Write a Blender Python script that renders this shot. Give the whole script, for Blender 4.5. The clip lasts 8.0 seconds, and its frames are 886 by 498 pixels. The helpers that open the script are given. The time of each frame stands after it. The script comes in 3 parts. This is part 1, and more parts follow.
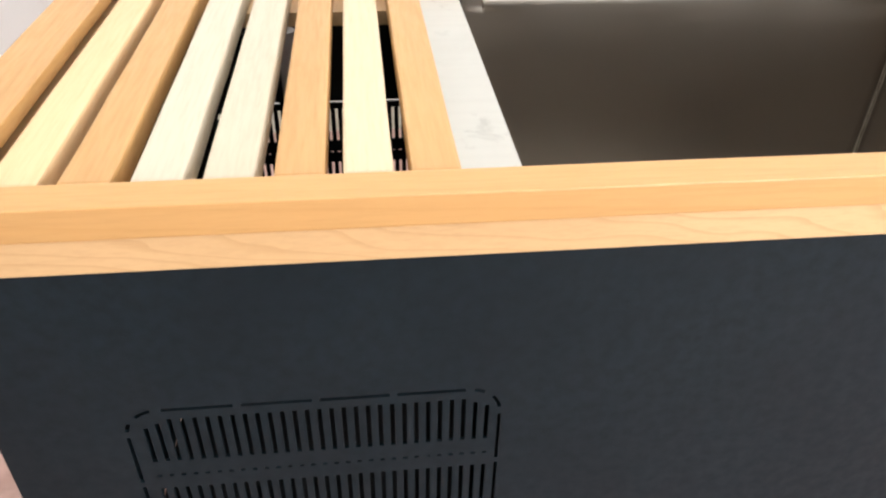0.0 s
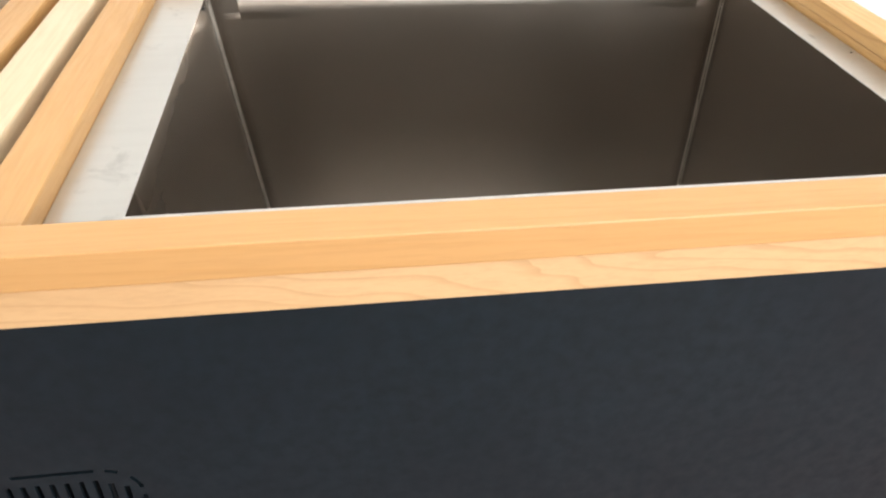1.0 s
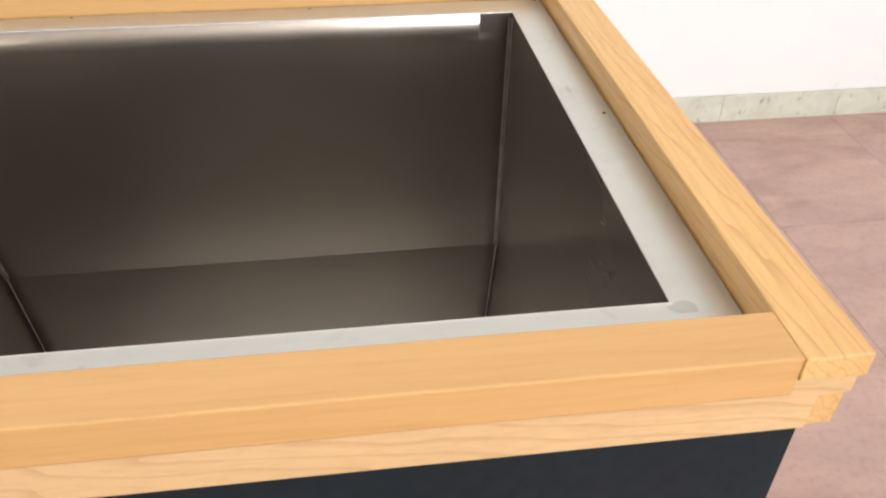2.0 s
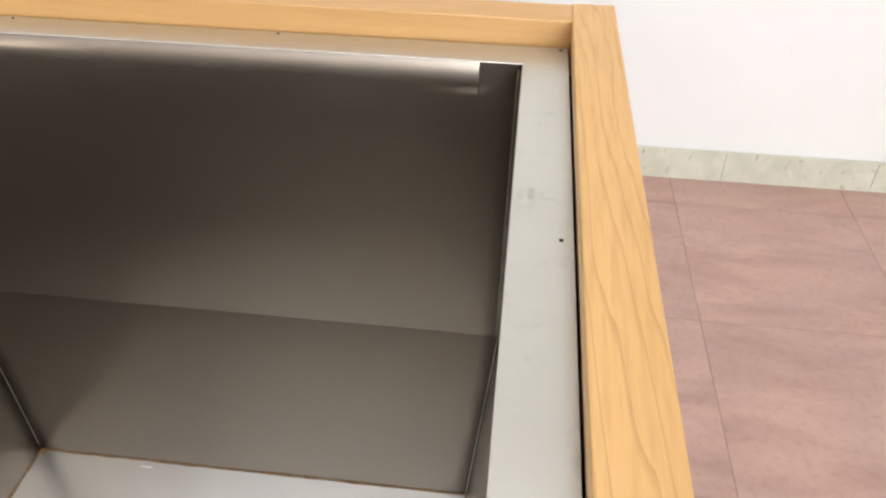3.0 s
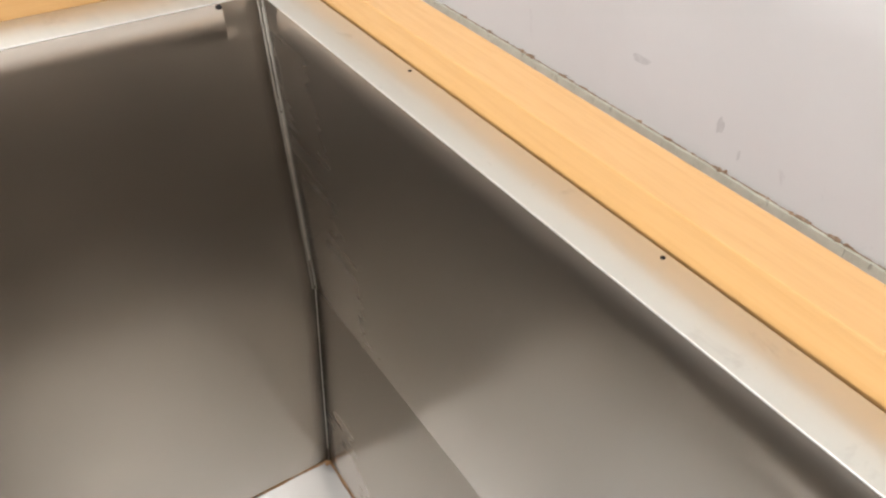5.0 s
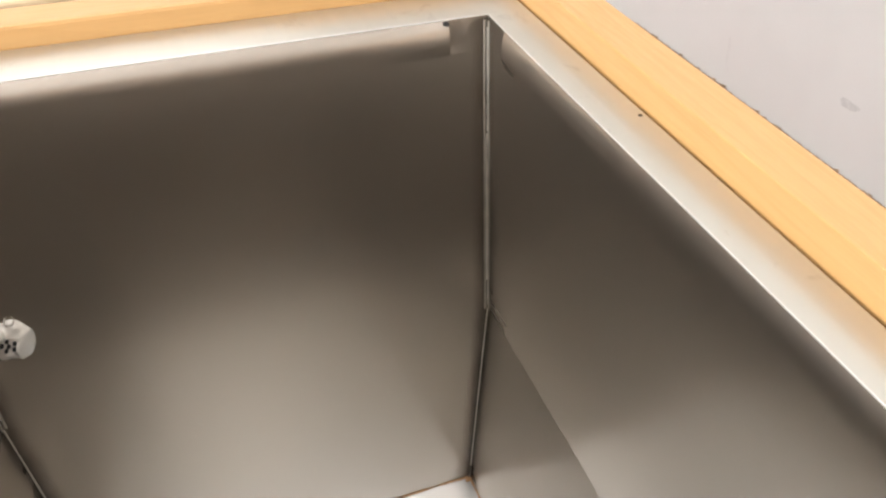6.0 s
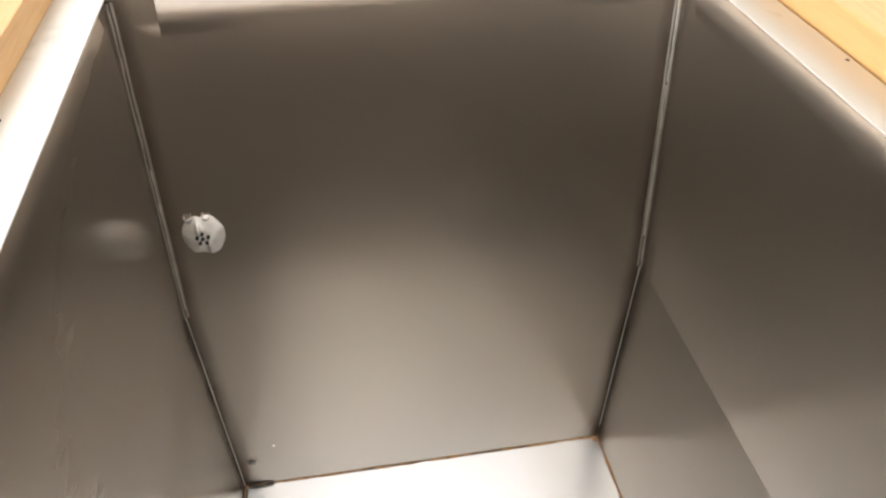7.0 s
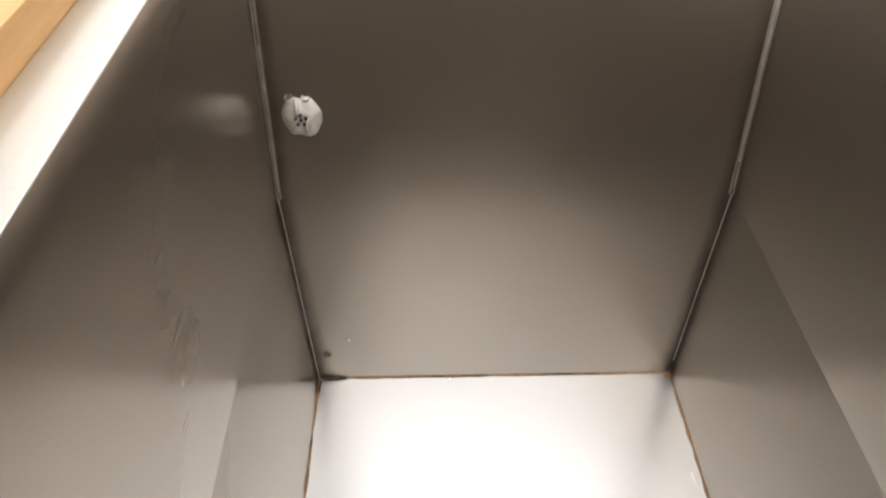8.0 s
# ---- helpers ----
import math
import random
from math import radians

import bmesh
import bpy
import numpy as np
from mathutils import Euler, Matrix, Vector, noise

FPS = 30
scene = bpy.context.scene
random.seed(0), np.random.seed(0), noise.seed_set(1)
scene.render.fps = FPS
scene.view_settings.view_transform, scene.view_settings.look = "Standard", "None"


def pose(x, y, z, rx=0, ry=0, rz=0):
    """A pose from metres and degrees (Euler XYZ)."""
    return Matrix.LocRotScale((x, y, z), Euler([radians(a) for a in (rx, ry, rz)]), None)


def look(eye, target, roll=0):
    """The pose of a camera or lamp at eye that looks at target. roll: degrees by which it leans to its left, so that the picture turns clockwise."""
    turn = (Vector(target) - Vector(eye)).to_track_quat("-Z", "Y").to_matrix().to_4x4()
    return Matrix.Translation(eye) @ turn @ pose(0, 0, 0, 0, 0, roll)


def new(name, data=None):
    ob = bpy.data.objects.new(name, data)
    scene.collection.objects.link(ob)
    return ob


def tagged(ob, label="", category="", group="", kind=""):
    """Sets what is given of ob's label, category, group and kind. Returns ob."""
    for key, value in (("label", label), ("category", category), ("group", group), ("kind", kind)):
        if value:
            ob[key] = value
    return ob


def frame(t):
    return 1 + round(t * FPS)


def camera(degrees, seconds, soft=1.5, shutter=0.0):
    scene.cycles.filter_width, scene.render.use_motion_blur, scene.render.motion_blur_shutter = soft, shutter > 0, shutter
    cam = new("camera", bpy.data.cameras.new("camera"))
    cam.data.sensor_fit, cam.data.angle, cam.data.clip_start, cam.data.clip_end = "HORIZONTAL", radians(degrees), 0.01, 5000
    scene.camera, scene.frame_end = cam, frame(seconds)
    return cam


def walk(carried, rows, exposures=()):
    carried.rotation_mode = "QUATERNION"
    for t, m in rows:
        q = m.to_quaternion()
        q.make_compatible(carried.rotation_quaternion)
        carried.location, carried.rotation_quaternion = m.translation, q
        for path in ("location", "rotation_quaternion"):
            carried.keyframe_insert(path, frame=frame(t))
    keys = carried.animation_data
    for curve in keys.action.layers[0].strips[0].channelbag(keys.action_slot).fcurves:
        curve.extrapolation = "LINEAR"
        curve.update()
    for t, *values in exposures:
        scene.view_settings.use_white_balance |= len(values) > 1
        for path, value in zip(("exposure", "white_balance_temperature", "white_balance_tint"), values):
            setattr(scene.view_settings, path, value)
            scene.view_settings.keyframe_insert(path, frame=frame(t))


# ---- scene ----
cam = camera(59.69, 8.0, soft=2.3)
# Seconds, eye, target, roll.
PATH = [
    (0, (-0.1578, -0.6762, 1.2151), (-0.0643, 0.1320, 0.6336), 1.02),
    (0.5, (-0.0178, -0.6434, 1.2274), (0.0802, 0.1384, 0.6115), 1.22),
    (1, (0.1985, -0.5842, 1.2045), (0.3095, 0.2133, 0.6115), 1.11),
    (1.5, (0.4222, -0.4963, 1.1982), (0.5151, 0.2984, 0.5984), -0.02),
    (1.8, (0.5361, -0.4333, 1.2021), (0.6436, 0.3545, 0.5955), 0.62),
    (2, (0.5916, -0.3978, 1.1950), (0.6937, 0.3914, 0.5894), 0.41),
    (3.3, (0.8575, -0.0767, 1.1463), (0.6574, 0.6811, 0.5254), 1.01),
    (3.5, (0.8754, -0.0285, 1.1377), (0.5874, 0.6964, 0.5119), 0.93),
    (4, (0.8634, 0.1291, 1.1132), (0.4146, 0.7559, 0.4763), 0.85),
    (5.3, (0.7515, 0.3154, 1.1526), (0.0801, 0.6941, 0.5155), 0.83),
    (5.5, (0.7396, 0.3060, 1.1608), (0.0556, 0.6556, 0.5205), 1.10),
    (6, (0.7189, 0.2706, 1.1514), (-0.0030, 0.5422, 0.5149), 0.81),
    (6.5, (0.7316, 0.2314, 1.1514), (-0.0094, 0.4376, 0.5124), 0.51),
    (7, (0.7644, 0.1948, 1.1155), (0.0093, 0.3279, 0.4736), 0.30),
    (7.5, (0.7922, 0.1893, 1.0873), (0.0367, 0.2583, 0.4358), -0.06),
    (8, (0.8373, 0.1919, 1.0497), (0.0879, 0.2113, 0.3878), 0.15),
]
# The camera darkens its picture a little over the bright rim.
EXPOSURES = [(0, -0.06), (1, -0.2), (2, -0.48), (3.3, -0.55), (3.5, -0.52), (4, -0.14), (4.3, -0.1), (5.3, -0.3), (5.5, -0.36), (6, -0.02), (6.5, 0.2), (7, 0.2), (7.5, 0.18), (8, 0.12)]
walk(cam, [(t, look(eye, target, roll)) for t, eye, target, roll in PATH], EXPOSURES)

# ---- light ----
world = bpy.data.worlds.new("world")
world.use_nodes = True
scene.world = world
sky = world.node_tree.nodes.new("ShaderNodeTexSky")
sky.sky_type, sky.sun_disc, sky.sun_elevation, sky.sun_rotation = "NISHITA", False, radians(35), radians(140)
world.node_tree.links.new(sky.outputs["Color"], world.node_tree.nodes["Background"].inputs["Color"])
world.node_tree.nodes["Background"].inputs["Strength"].default_value = 0.1


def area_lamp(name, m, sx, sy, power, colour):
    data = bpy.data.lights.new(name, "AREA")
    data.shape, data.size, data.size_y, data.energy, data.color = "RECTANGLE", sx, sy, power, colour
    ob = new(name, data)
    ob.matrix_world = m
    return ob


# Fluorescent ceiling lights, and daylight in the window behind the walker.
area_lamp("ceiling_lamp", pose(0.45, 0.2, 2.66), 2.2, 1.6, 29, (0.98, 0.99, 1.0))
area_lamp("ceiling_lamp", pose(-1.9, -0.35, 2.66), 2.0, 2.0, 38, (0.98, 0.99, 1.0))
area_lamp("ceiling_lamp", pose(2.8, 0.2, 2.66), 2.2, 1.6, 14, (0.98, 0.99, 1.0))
area_lamp("window_daylight", pose(1.7, -3.26, 1.62, 90), 1.36, 1.16, 190, (0.96, 0.98, 1.0))


# ---- materials ----
class Nodes:
    """A material's tree, with short ways to add nodes."""

    def __init__(self, name):
        self.mat = bpy.data.materials.new(name)
        self.mat.use_nodes = True
        self.tree = self.mat.node_tree
        self.bsdf = self.tree.nodes["Principled BSDF"]
        self.coord = self.tree.nodes.new("ShaderNodeTexCoord").outputs["Object"]

    def put(self, socket, value):
        if hasattr(value, "is_linked"):
            self.tree.links.new(value, socket)
        else:
            socket.default_value = value

    def scaled(self, sx, sy, sz):
        n = self.tree.nodes.new("ShaderNodeMapping")
        n.inputs["Scale"].default_value = (sx, sy, sz)
        self.put(n.inputs["Vector"], self.coord)
        return n.outputs["Vector"]

    def shifted(self, vector, amount=7.0):
        info = self.tree.nodes.new("ShaderNodeObjectInfo")
        mul = self.math("MULTIPLY", info.outputs["Random"], amount)
        n = self.tree.nodes.new("ShaderNodeVectorMath")
        n.operation = "ADD"
        self.put(n.inputs[0], vector)
        self.put(n.inputs[1], mul)
        return n.outputs[0]

    def noise(self, vector, scale, detail=3.0, rough=0.55, distort=0.0):
        n = self.tree.nodes.new("ShaderNodeTexNoise")
        self.put(n.inputs["Vector"], vector)
        for k, v in (("Scale", scale), ("Detail", detail), ("Roughness", rough), ("Distortion", distort)):
            n.inputs[k].default_value = v
        return n.outputs["Fac"]

    def wave(self, vector, scale, distort, detail=2.0, detail_scale=1.0, direction="X"):
        n = self.tree.nodes.new("ShaderNodeTexWave")
        n.bands_direction = direction
        n.wave_profile = "SAW"
        self.put(n.inputs["Vector"], vector)
        for k, v in (("Scale", scale), ("Distortion", distort), ("Detail", detail), ("Detail Scale", detail_scale)):
            n.inputs[k].default_value = v
        return n.outputs["Fac"]

    def ramp(self, fac, stops):
        n = self.tree.nodes.new("ShaderNodeValToRGB")
        self.put(n.inputs["Fac"], fac)
        e = n.color_ramp.elements
        while len(e) < len(stops):
            e.new(0.5)
        for el, (at, c) in zip(e, stops):
            el.position, el.color = at, ((*c, 1) if len(c) == 3 else c)
        return n.outputs["Color"]

    def math(self, op, a, b=0.5, clamp=False):
        n = self.tree.nodes.new("ShaderNodeMath")
        n.operation, n.use_clamp = op, clamp
        self.put(n.inputs[0], a)
        self.put(n.inputs[1], b)
        return n.outputs[0]

    def span(self, fac, a, b, c, d):
        n = self.tree.nodes.new("ShaderNodeMapRange")
        self.put(n.inputs["Value"], fac)
        for k, v in (("From Min", a), ("From Max", b), ("To Min", c), ("To Max", d)):
            n.inputs[k].default_value = v
        return n.outputs["Result"]

    def mix(self, fac, a, b, how="MIX"):
        n = self.tree.nodes.new("ShaderNodeMix")
        n.data_type, n.blend_type = "RGBA", how
        self.put(n.inputs["Factor"], fac)
        self.put(n.inputs[6], (*a, 1) if isinstance(a, tuple) else a)
        self.put(n.inputs[7], (*b, 1) if isinstance(b, tuple) else b)
        return n.outputs[2]

    def finish(self, colour, rough, metal=0.0, bump=None, strength=0.3, depth=0.001):
        self.put(self.bsdf.inputs["Base Color"], (*colour, 1) if isinstance(colour, tuple) else colour)
        self.put(self.bsdf.inputs["Roughness"], rough)
        self.bsdf.inputs["Metallic"].default_value = metal
        if bump is not None:
            n = self.tree.nodes.new("ShaderNodeBump")
            n.inputs["Strength"].default_value, n.inputs["Distance"].default_value = strength, depth
            self.put(n.inputs["Height"], bump)
            self.put(self.bsdf.inputs["Normal"], n.outputs["Normal"])
        return self.mat


def wood(name, light, dark, axis, grain=1.0, rough=0.42, along=1.6, twist=7.0, close=0.9, thin=0.72):
    """Planed timber; axis: the way the grain runs. grain: how clearly the growth rings show."""
    n = Nodes(name)
    s = [26.0] * 3
    s["xyz".index(axis)] = along
    v = n.shifted(n.scaled(*s))
    bend = n.noise(v, 0.5, 2)
    rings = n.wave(v, close, twist, 2.0, 0.7, "DIAGONAL")
    fine = n.noise(n.scaled(*[k * 9 for k in s]), 1.0, 4, 0.7)
    broad = n.noise(v, 0.18, 1)
    c = n.mix(n.span(rings, thin, 1.0, 0.0, 0.55 * grain), light, dark)
    c = n.mix(n.span(bend, 0.35, 0.7, 0.0, 0.35), c, dark)
    c = n.mix(n.span(fine, 0.45, 0.75, 0.0, 0.3), c, tuple(k * 0.72 for k in dark))
    c = n.mix(n.span(broad, 0.35, 0.7, 0.0, 0.4), c, tuple(min(1.0, k * 1.15) for k in light))
    return n.finish(c, n.span(fine, 0.3, 0.7, rough - 0.06, rough + 0.1), 0, fine, 0.12, 0.0006)


PEACH_X = wood("peach_timber", (0.515, 0.295, 0.114), (0.42, 0.22, 0.066), "x", 0.6)
PEACH_Y = wood("peach_timber_crosswise", (0.515, 0.295, 0.114), (0.42, 0.22, 0.066), "y", 0.6)
PINE_X = wood("pale_pine", (0.56, 0.365, 0.185), (0.40, 0.235, 0.095), "x", 1.25, along=5.0, twist=13.0, close=1.2)
PINE_Y = wood("yellow_pine", (0.60, 0.36, 0.138), (0.31, 0.145, 0.038), "y", 1.0, along=1.7, twist=13.0, close=2.0, thin=0.80)
CREAM_Y = wood("cream_timber", (0.57, 0.50, 0.385), (0.49, 0.385, 0.25), "y", 0.35)
PALE_Y = wood("pale_yellow_timber", (0.66, 0.53, 0.35), (0.56, 0.42, 0.24), "y", 0.35)
BEIGE_Y = wood("beige_timber", (0.68, 0.48, 0.27), (0.55, 0.34, 0.15), "y", 0.45)


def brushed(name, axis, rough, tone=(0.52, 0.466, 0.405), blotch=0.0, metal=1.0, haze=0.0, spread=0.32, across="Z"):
    """Brushed stainless steel; axis: the way the brush went."""
    n = Nodes(name)
    s = [70.0] * 3
    s["xyz".index(axis)] = 2.5
    lines = n.noise(n.scaled(*s), 1.0, 2, 0.6)
    cloud = n.noise(n.coord, 5.0, 4, 0.6, 0.4)
    spots = n.noise(n.coord, 22.0, 5, 0.65, 0.6)
    c = n.mix(n.span(cloud, 0.3, 0.75, 0.0, 0.5), tone, tuple(k * 0.88 for k in tone))
    c = n.mix(n.span(lines, 0.4, 0.75, 0.0, 0.12), c, tuple(k * 0.8 for k in tone))
    if blotch:
        c = n.mix(n.span(spots, 0.60, 0.72, 0.0, blotch), c, tuple(k * 0.62 for k in tone))
    r = n.math("ADD", n.span(cloud, 0.3, 0.7, rough - 0.03, rough + 0.04), n.span(lines, 0.3, 0.7, -0.025, 0.025))
    mat = n.finish(c, r, metal)
    if haze:
        # The brushing scatters part of the light widely, more one way than the other.
        wide, both = n.tree.nodes.new("ShaderNodeBsdfAnisotropic"), n.tree.nodes.new("ShaderNodeMixShader")
        upward = n.tree.nodes.new("ShaderNodeCombineXYZ")
        upward.inputs[across].default_value = 1.0
        n.put(wide.inputs["Tangent"], upward.outputs["Vector"])
        wide.inputs["Color"].default_value = (*(min(0.9, k * 1.12) for k in tone), 1)
        wide.inputs["Roughness"].default_value, wide.inputs["Anisotropy"].default_value = 0.46, spread
        both.inputs["Fac"].default_value = haze
        n.tree.links.new(n.bsdf.outputs[0], both.inputs[1])
        n.tree.links.new(wide.outputs[0], both.inputs[2])
        n.tree.links.new(both.outputs[0], n.tree.nodes["Material Output"].inputs["Surface"])
    return mat


STEEL_WALL = brushed("brushed_steel_wall", "x", 0.20, haze=0.27)
STEEL_WALL_Y = brushed("brushed_steel_end", "y", 0.20, haze=0.27)
# Floor steel toned paler and bluer than the walls to carry the ceiling's brightness.
STEEL_FLOOR = brushed("lightened_steel_base", "x", 0.22, (0.74, 0.79, 0.87), haze=0.45, spread=0.0, across="X")
STEEL_RIM = brushed("satin_steel_rim", "x", 0.34, (0.605, 0.605, 0.56), 0.5, 0.88)


def plain(name, colour, rough, metal=0.0, vary=0.15, scale=30.0, bump=0.1, gloss=0.5):
    n = Nodes(name)
    f = n.noise(n.coord, scale, 4)
    g = n.noise(n.coord, scale * 0.12, 2)
    c = n.mix(n.span(f, 0.35, 0.7, 0.0, 1.0), tuple(k * (1 + vary) for k in colour), tuple(k * (1 - vary) for k in colour))
    c = n.mix(n.span(g, 0.35, 0.7, 0.0, 0.6), c, tuple(k * (1 - vary) for k in colour))
    n.bsdf.inputs["Specular IOR Level"].default_value = gloss
    return n.finish(c, n.span(f, 0.3, 0.7, max(0.02, rough - 0.06), rough + 0.06), metal, f, bump, 0.001)


PANEL = plain("charcoal_laminate", (0.0060, 0.0118, 0.0160), 0.5, 0, 0.2, 60, 0.01, 0.15)
HEAT = plain("heat_tint", (0.10, 0.085, 0.065), 0.45, 0.8, 0.1, 15, 0.0)
STAIN = plain("tarnish", (0.55, 0.55, 0.505), 0.36, 0.88, 0.15, 90, 0.05)
STAIN.node_tree.nodes["Principled BSDF"].inputs["Alpha"].default_value = 0.22
SCUFF = plain("scuffed_plaster", (0.725, 0.73, 0.715), 0.8, 0, 0.12, 40, 0.1)
PVC = plain("white_plastic", (0.75, 0.75, 0.73), 0.4)
DARK = plain("black_lacquer_and_shade", (0.006, 0.006, 0.007), 0.6)
HOLE = plain("dark_hole", (0.004, 0.004, 0.004), 0.8)
FILLET = plain("ground_weld_steel", (0.38, 0.35, 0.305), 0.52, 1.0, 0.12, 40, 0.25)
BRIGHT = plain("highlight_steel", (0.66, 0.65, 0.62), 0.46, 1.0, 0.05, 40, 0.05)
WELD = plain("weld_metal", (0.68, 0.64, 0.57), 0.44, 1.0, 0.04, 15, 0.0)
GRIME = plain("grime", (0.045, 0.033, 0.022), 0.6, 0, 0.5, 180, 0.4)
RUST = plain("rust", (0.33, 0.19, 0.09), 0.7, 0, 0.5, 140, 0.4)
FITTING = plain("cast_fitting", (0.57, 0.545, 0.50), 0.5, 0.6, 0.12, 60, 0.3)
GROUT = plain("grout", (0.36, 0.235, 0.20), 0.85, 0, 0.25, 50)
CHIP = plain("chipped_adhesive", (0.40, 0.28, 0.19), 0.85, 0, 0.4, 120, 0.5)


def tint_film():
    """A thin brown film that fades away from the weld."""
    n = Nodes("weld_brown_film")
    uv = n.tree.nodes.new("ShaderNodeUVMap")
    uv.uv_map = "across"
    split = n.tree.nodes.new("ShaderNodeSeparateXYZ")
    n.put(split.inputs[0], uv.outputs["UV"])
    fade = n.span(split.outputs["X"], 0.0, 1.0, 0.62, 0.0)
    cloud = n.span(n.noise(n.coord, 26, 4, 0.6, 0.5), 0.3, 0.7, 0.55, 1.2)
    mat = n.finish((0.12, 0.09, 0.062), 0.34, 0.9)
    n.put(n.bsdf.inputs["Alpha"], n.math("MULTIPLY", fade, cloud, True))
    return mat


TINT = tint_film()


def plaster():
    n = Nodes("white_painted_plaster")
    fine = n.noise(n.coord, 90, 3)
    broad = n.noise(n.coord, 1.3, 3, 0.6, 0.5)
    smear = n.noise(n.scaled(3.2, 1, 1.6), 3.0, 5, 0.6, 0.8)
    c = n.mix(n.span(broad, 0.42, 0.7, 0.0, 0.6), (0.83, 0.835, 0.82), (0.765, 0.77, 0.755))
    c = n.mix(n.span(smear, 0.66, 0.74, 0.0, 0.28), c, (0.55, 0.54, 0.54))
    return n.finish(c, 0.7, 0, fine, 0.15, 0.001)


def marble():
    n = Nodes("grey_green_skirting")
    v = n.shifted(n.coord)
    cloud = n.noise(v, 14, 5, 0.65, 0.6)
    spots = n.noise(n.scaled(1, 1, 0.4), 60, 3, 0.6)
    c = n.mix(n.span(cloud, 0.35, 0.7, 0.0, 1.0), (0.66, 0.66, 0.555), (0.54, 0.54, 0.44))
    c = n.mix(n.span(spots, 0.62, 0.74, 0.0, 0.55), c, (0.17, 0.15, 0.10))
    return n.finish(c, n.span(cloud, 0.3, 0.7, 0.35, 0.5), 0, spots, 0.2, 0.001)


def floor_tile():
    n = Nodes("terracotta_stone_tile")
    v = n.shifted(n.coord, 11)
    cleft = n.noise(n.shifted(n.scaled(3.0, 8.0, 1.0)), 1.0, 6, 0.6, 0.9)
    cloud = n.noise(v, 4.0, 4, 0.6)
    fine = n.noise(v, 70, 3)
    c = n.mix(n.span(cleft, 0.35, 0.68, 0.0, 1.0), (0.50, 0.32, 0.265), (0.36, 0.215, 0.18))
    c = n.mix(n.span(cloud, 0.4, 0.7, 0.0, 0.6), c, (0.42, 0.285, 0.25))
    c = n.mix(n.span(fine, 0.5, 0.75, 0.0, 0.25), c, (0.22, 0.12, 0.10))
    return n.finish(c, n.span(cleft, 0.3, 0.7, 0.30, 0.48), 0, cleft, 0.55, 0.004)


PLASTER, MARBLE, TILE = plaster(), marble(), floor_tile()


# ---- builders ----
def part(name, bm, mat, parent=None, label=""):
    """One mesh object from a bmesh, under a thing or a part."""
    me = bpy.data.meshes.new(name)
    bmesh.ops.recalc_face_normals(bm, faces=bm.faces)
    bm.to_mesh(me)
    bm.free()
    me.materials.append(mat)
    ob = new(name, me)
    ob.parent = parent
    if label:
        ob["label"] = label
    return ob


def box(x0, x1, y0, y1, z0, z1, bevel=0.0, bm=None):
    own = bm if bm else bmesh.new()
    m = Matrix.Translation(((x0 + x1) / 2, (y0 + y1) / 2, (z0 + z1) / 2)) @ Matrix.Diagonal((x1 - x0, y1 - y0, z1 - z0, 1))
    geo = bmesh.ops.create_cube(own, size=1, matrix=m)
    if bevel:
        edges = list({e for v in geo["verts"] for e in v.link_edges})
        bmesh.ops.bevel(own, geom=edges, offset=bevel, segments=2, affect="EDGES", profile=0.6)
    return own


def timber(x0, x1, y0, y1, z0, z1, bevel=0.0018, wear=0.0004, seed=0):
    """A planed board with softened edges that wander a little."""
    bm = box(x0, x1, y0, y1, z0, z1)
    longest = 0 if x1 - x0 > y1 - y0 else 1
    n = 14
    edges = [e for e in bm.edges if abs((e.verts[0].co - e.verts[1].co)[longest]) > 1e-6]
    bmesh.ops.subdivide_edges(bm, edges=edges, cuts=n, use_grid_fill=True)
    sharp = [e for e in bm.edges if len(e.link_faces) == 2 and e.calc_face_angle(0) > 0.5]
    bmesh.ops.bevel(bm, geom=sharp, offset=bevel, segments=2, affect="EDGES", profile=0.6)
    for v in bm.verts:
        v.co += Vector((noise.noise(v.co * 9 + Vector((seed, 0, 0))), noise.noise(v.co * 9 + Vector((0, seed, 7))), noise.noise(v.co * 9 + Vector((3, 0, seed))))) * wear
    return bm


def prism(outline, y0, y1, bm=None):
    """An outline of (x, z) pushed from y0 to y1."""
    own = bm if bm else bmesh.new()
    a = [own.verts.new((x, y0, z)) for x, z in outline]
    b = [own.verts.new((x, y1, z)) for x, z in outline]
    own.faces.new(a)
    own.faces.new(b[::-1])
    for i in range(len(a)):
        j = (i + 1) % len(a)
        own.faces.new((a[j], a[i], b[i], b[j]))
    return own


def tube(points, radius, wobble=0.0, sides=7, seed=0, step=0.008):
    """An uneven bead along a line of points."""
    bm = bmesh.new()
    path = []
    for p, r in zip(points, points[1:]):
        p, r = Vector(p), Vector(r)
        k = max(1, int((r - p).length / step))
        path += [p.lerp(r, i / k) for i in range(k)]
    path.append(Vector(points[-1]))
    last = None
    d = (path[-1] - path[0]).normalized()
    u = d.orthogonal().normalized()
    w = d.cross(u)
    for i, p in enumerate(path):
        r = radius * (1 + wobble * noise.noise(Vector((i * 0.37, seed, 0))))
        c = p + Vector((noise.noise(Vector((i * 0.21, seed, 5))), noise.noise(Vector((i * 0.21, seed, 9))), 0)) * radius * wobble * 0.8
        now = [bm.verts.new(c + (u * math.cos(a) + w * math.sin(a)) * r) for a in (2 * math.pi * k / sides for k in range(sides))]
        if last:
            for k in range(sides):
                bm.faces.new((last[k], last[(k + 1) % sides], now[(k + 1) % sides], now[k]))
        last = now
    for f in bm.faces:
        f.smooth = True
    return bm


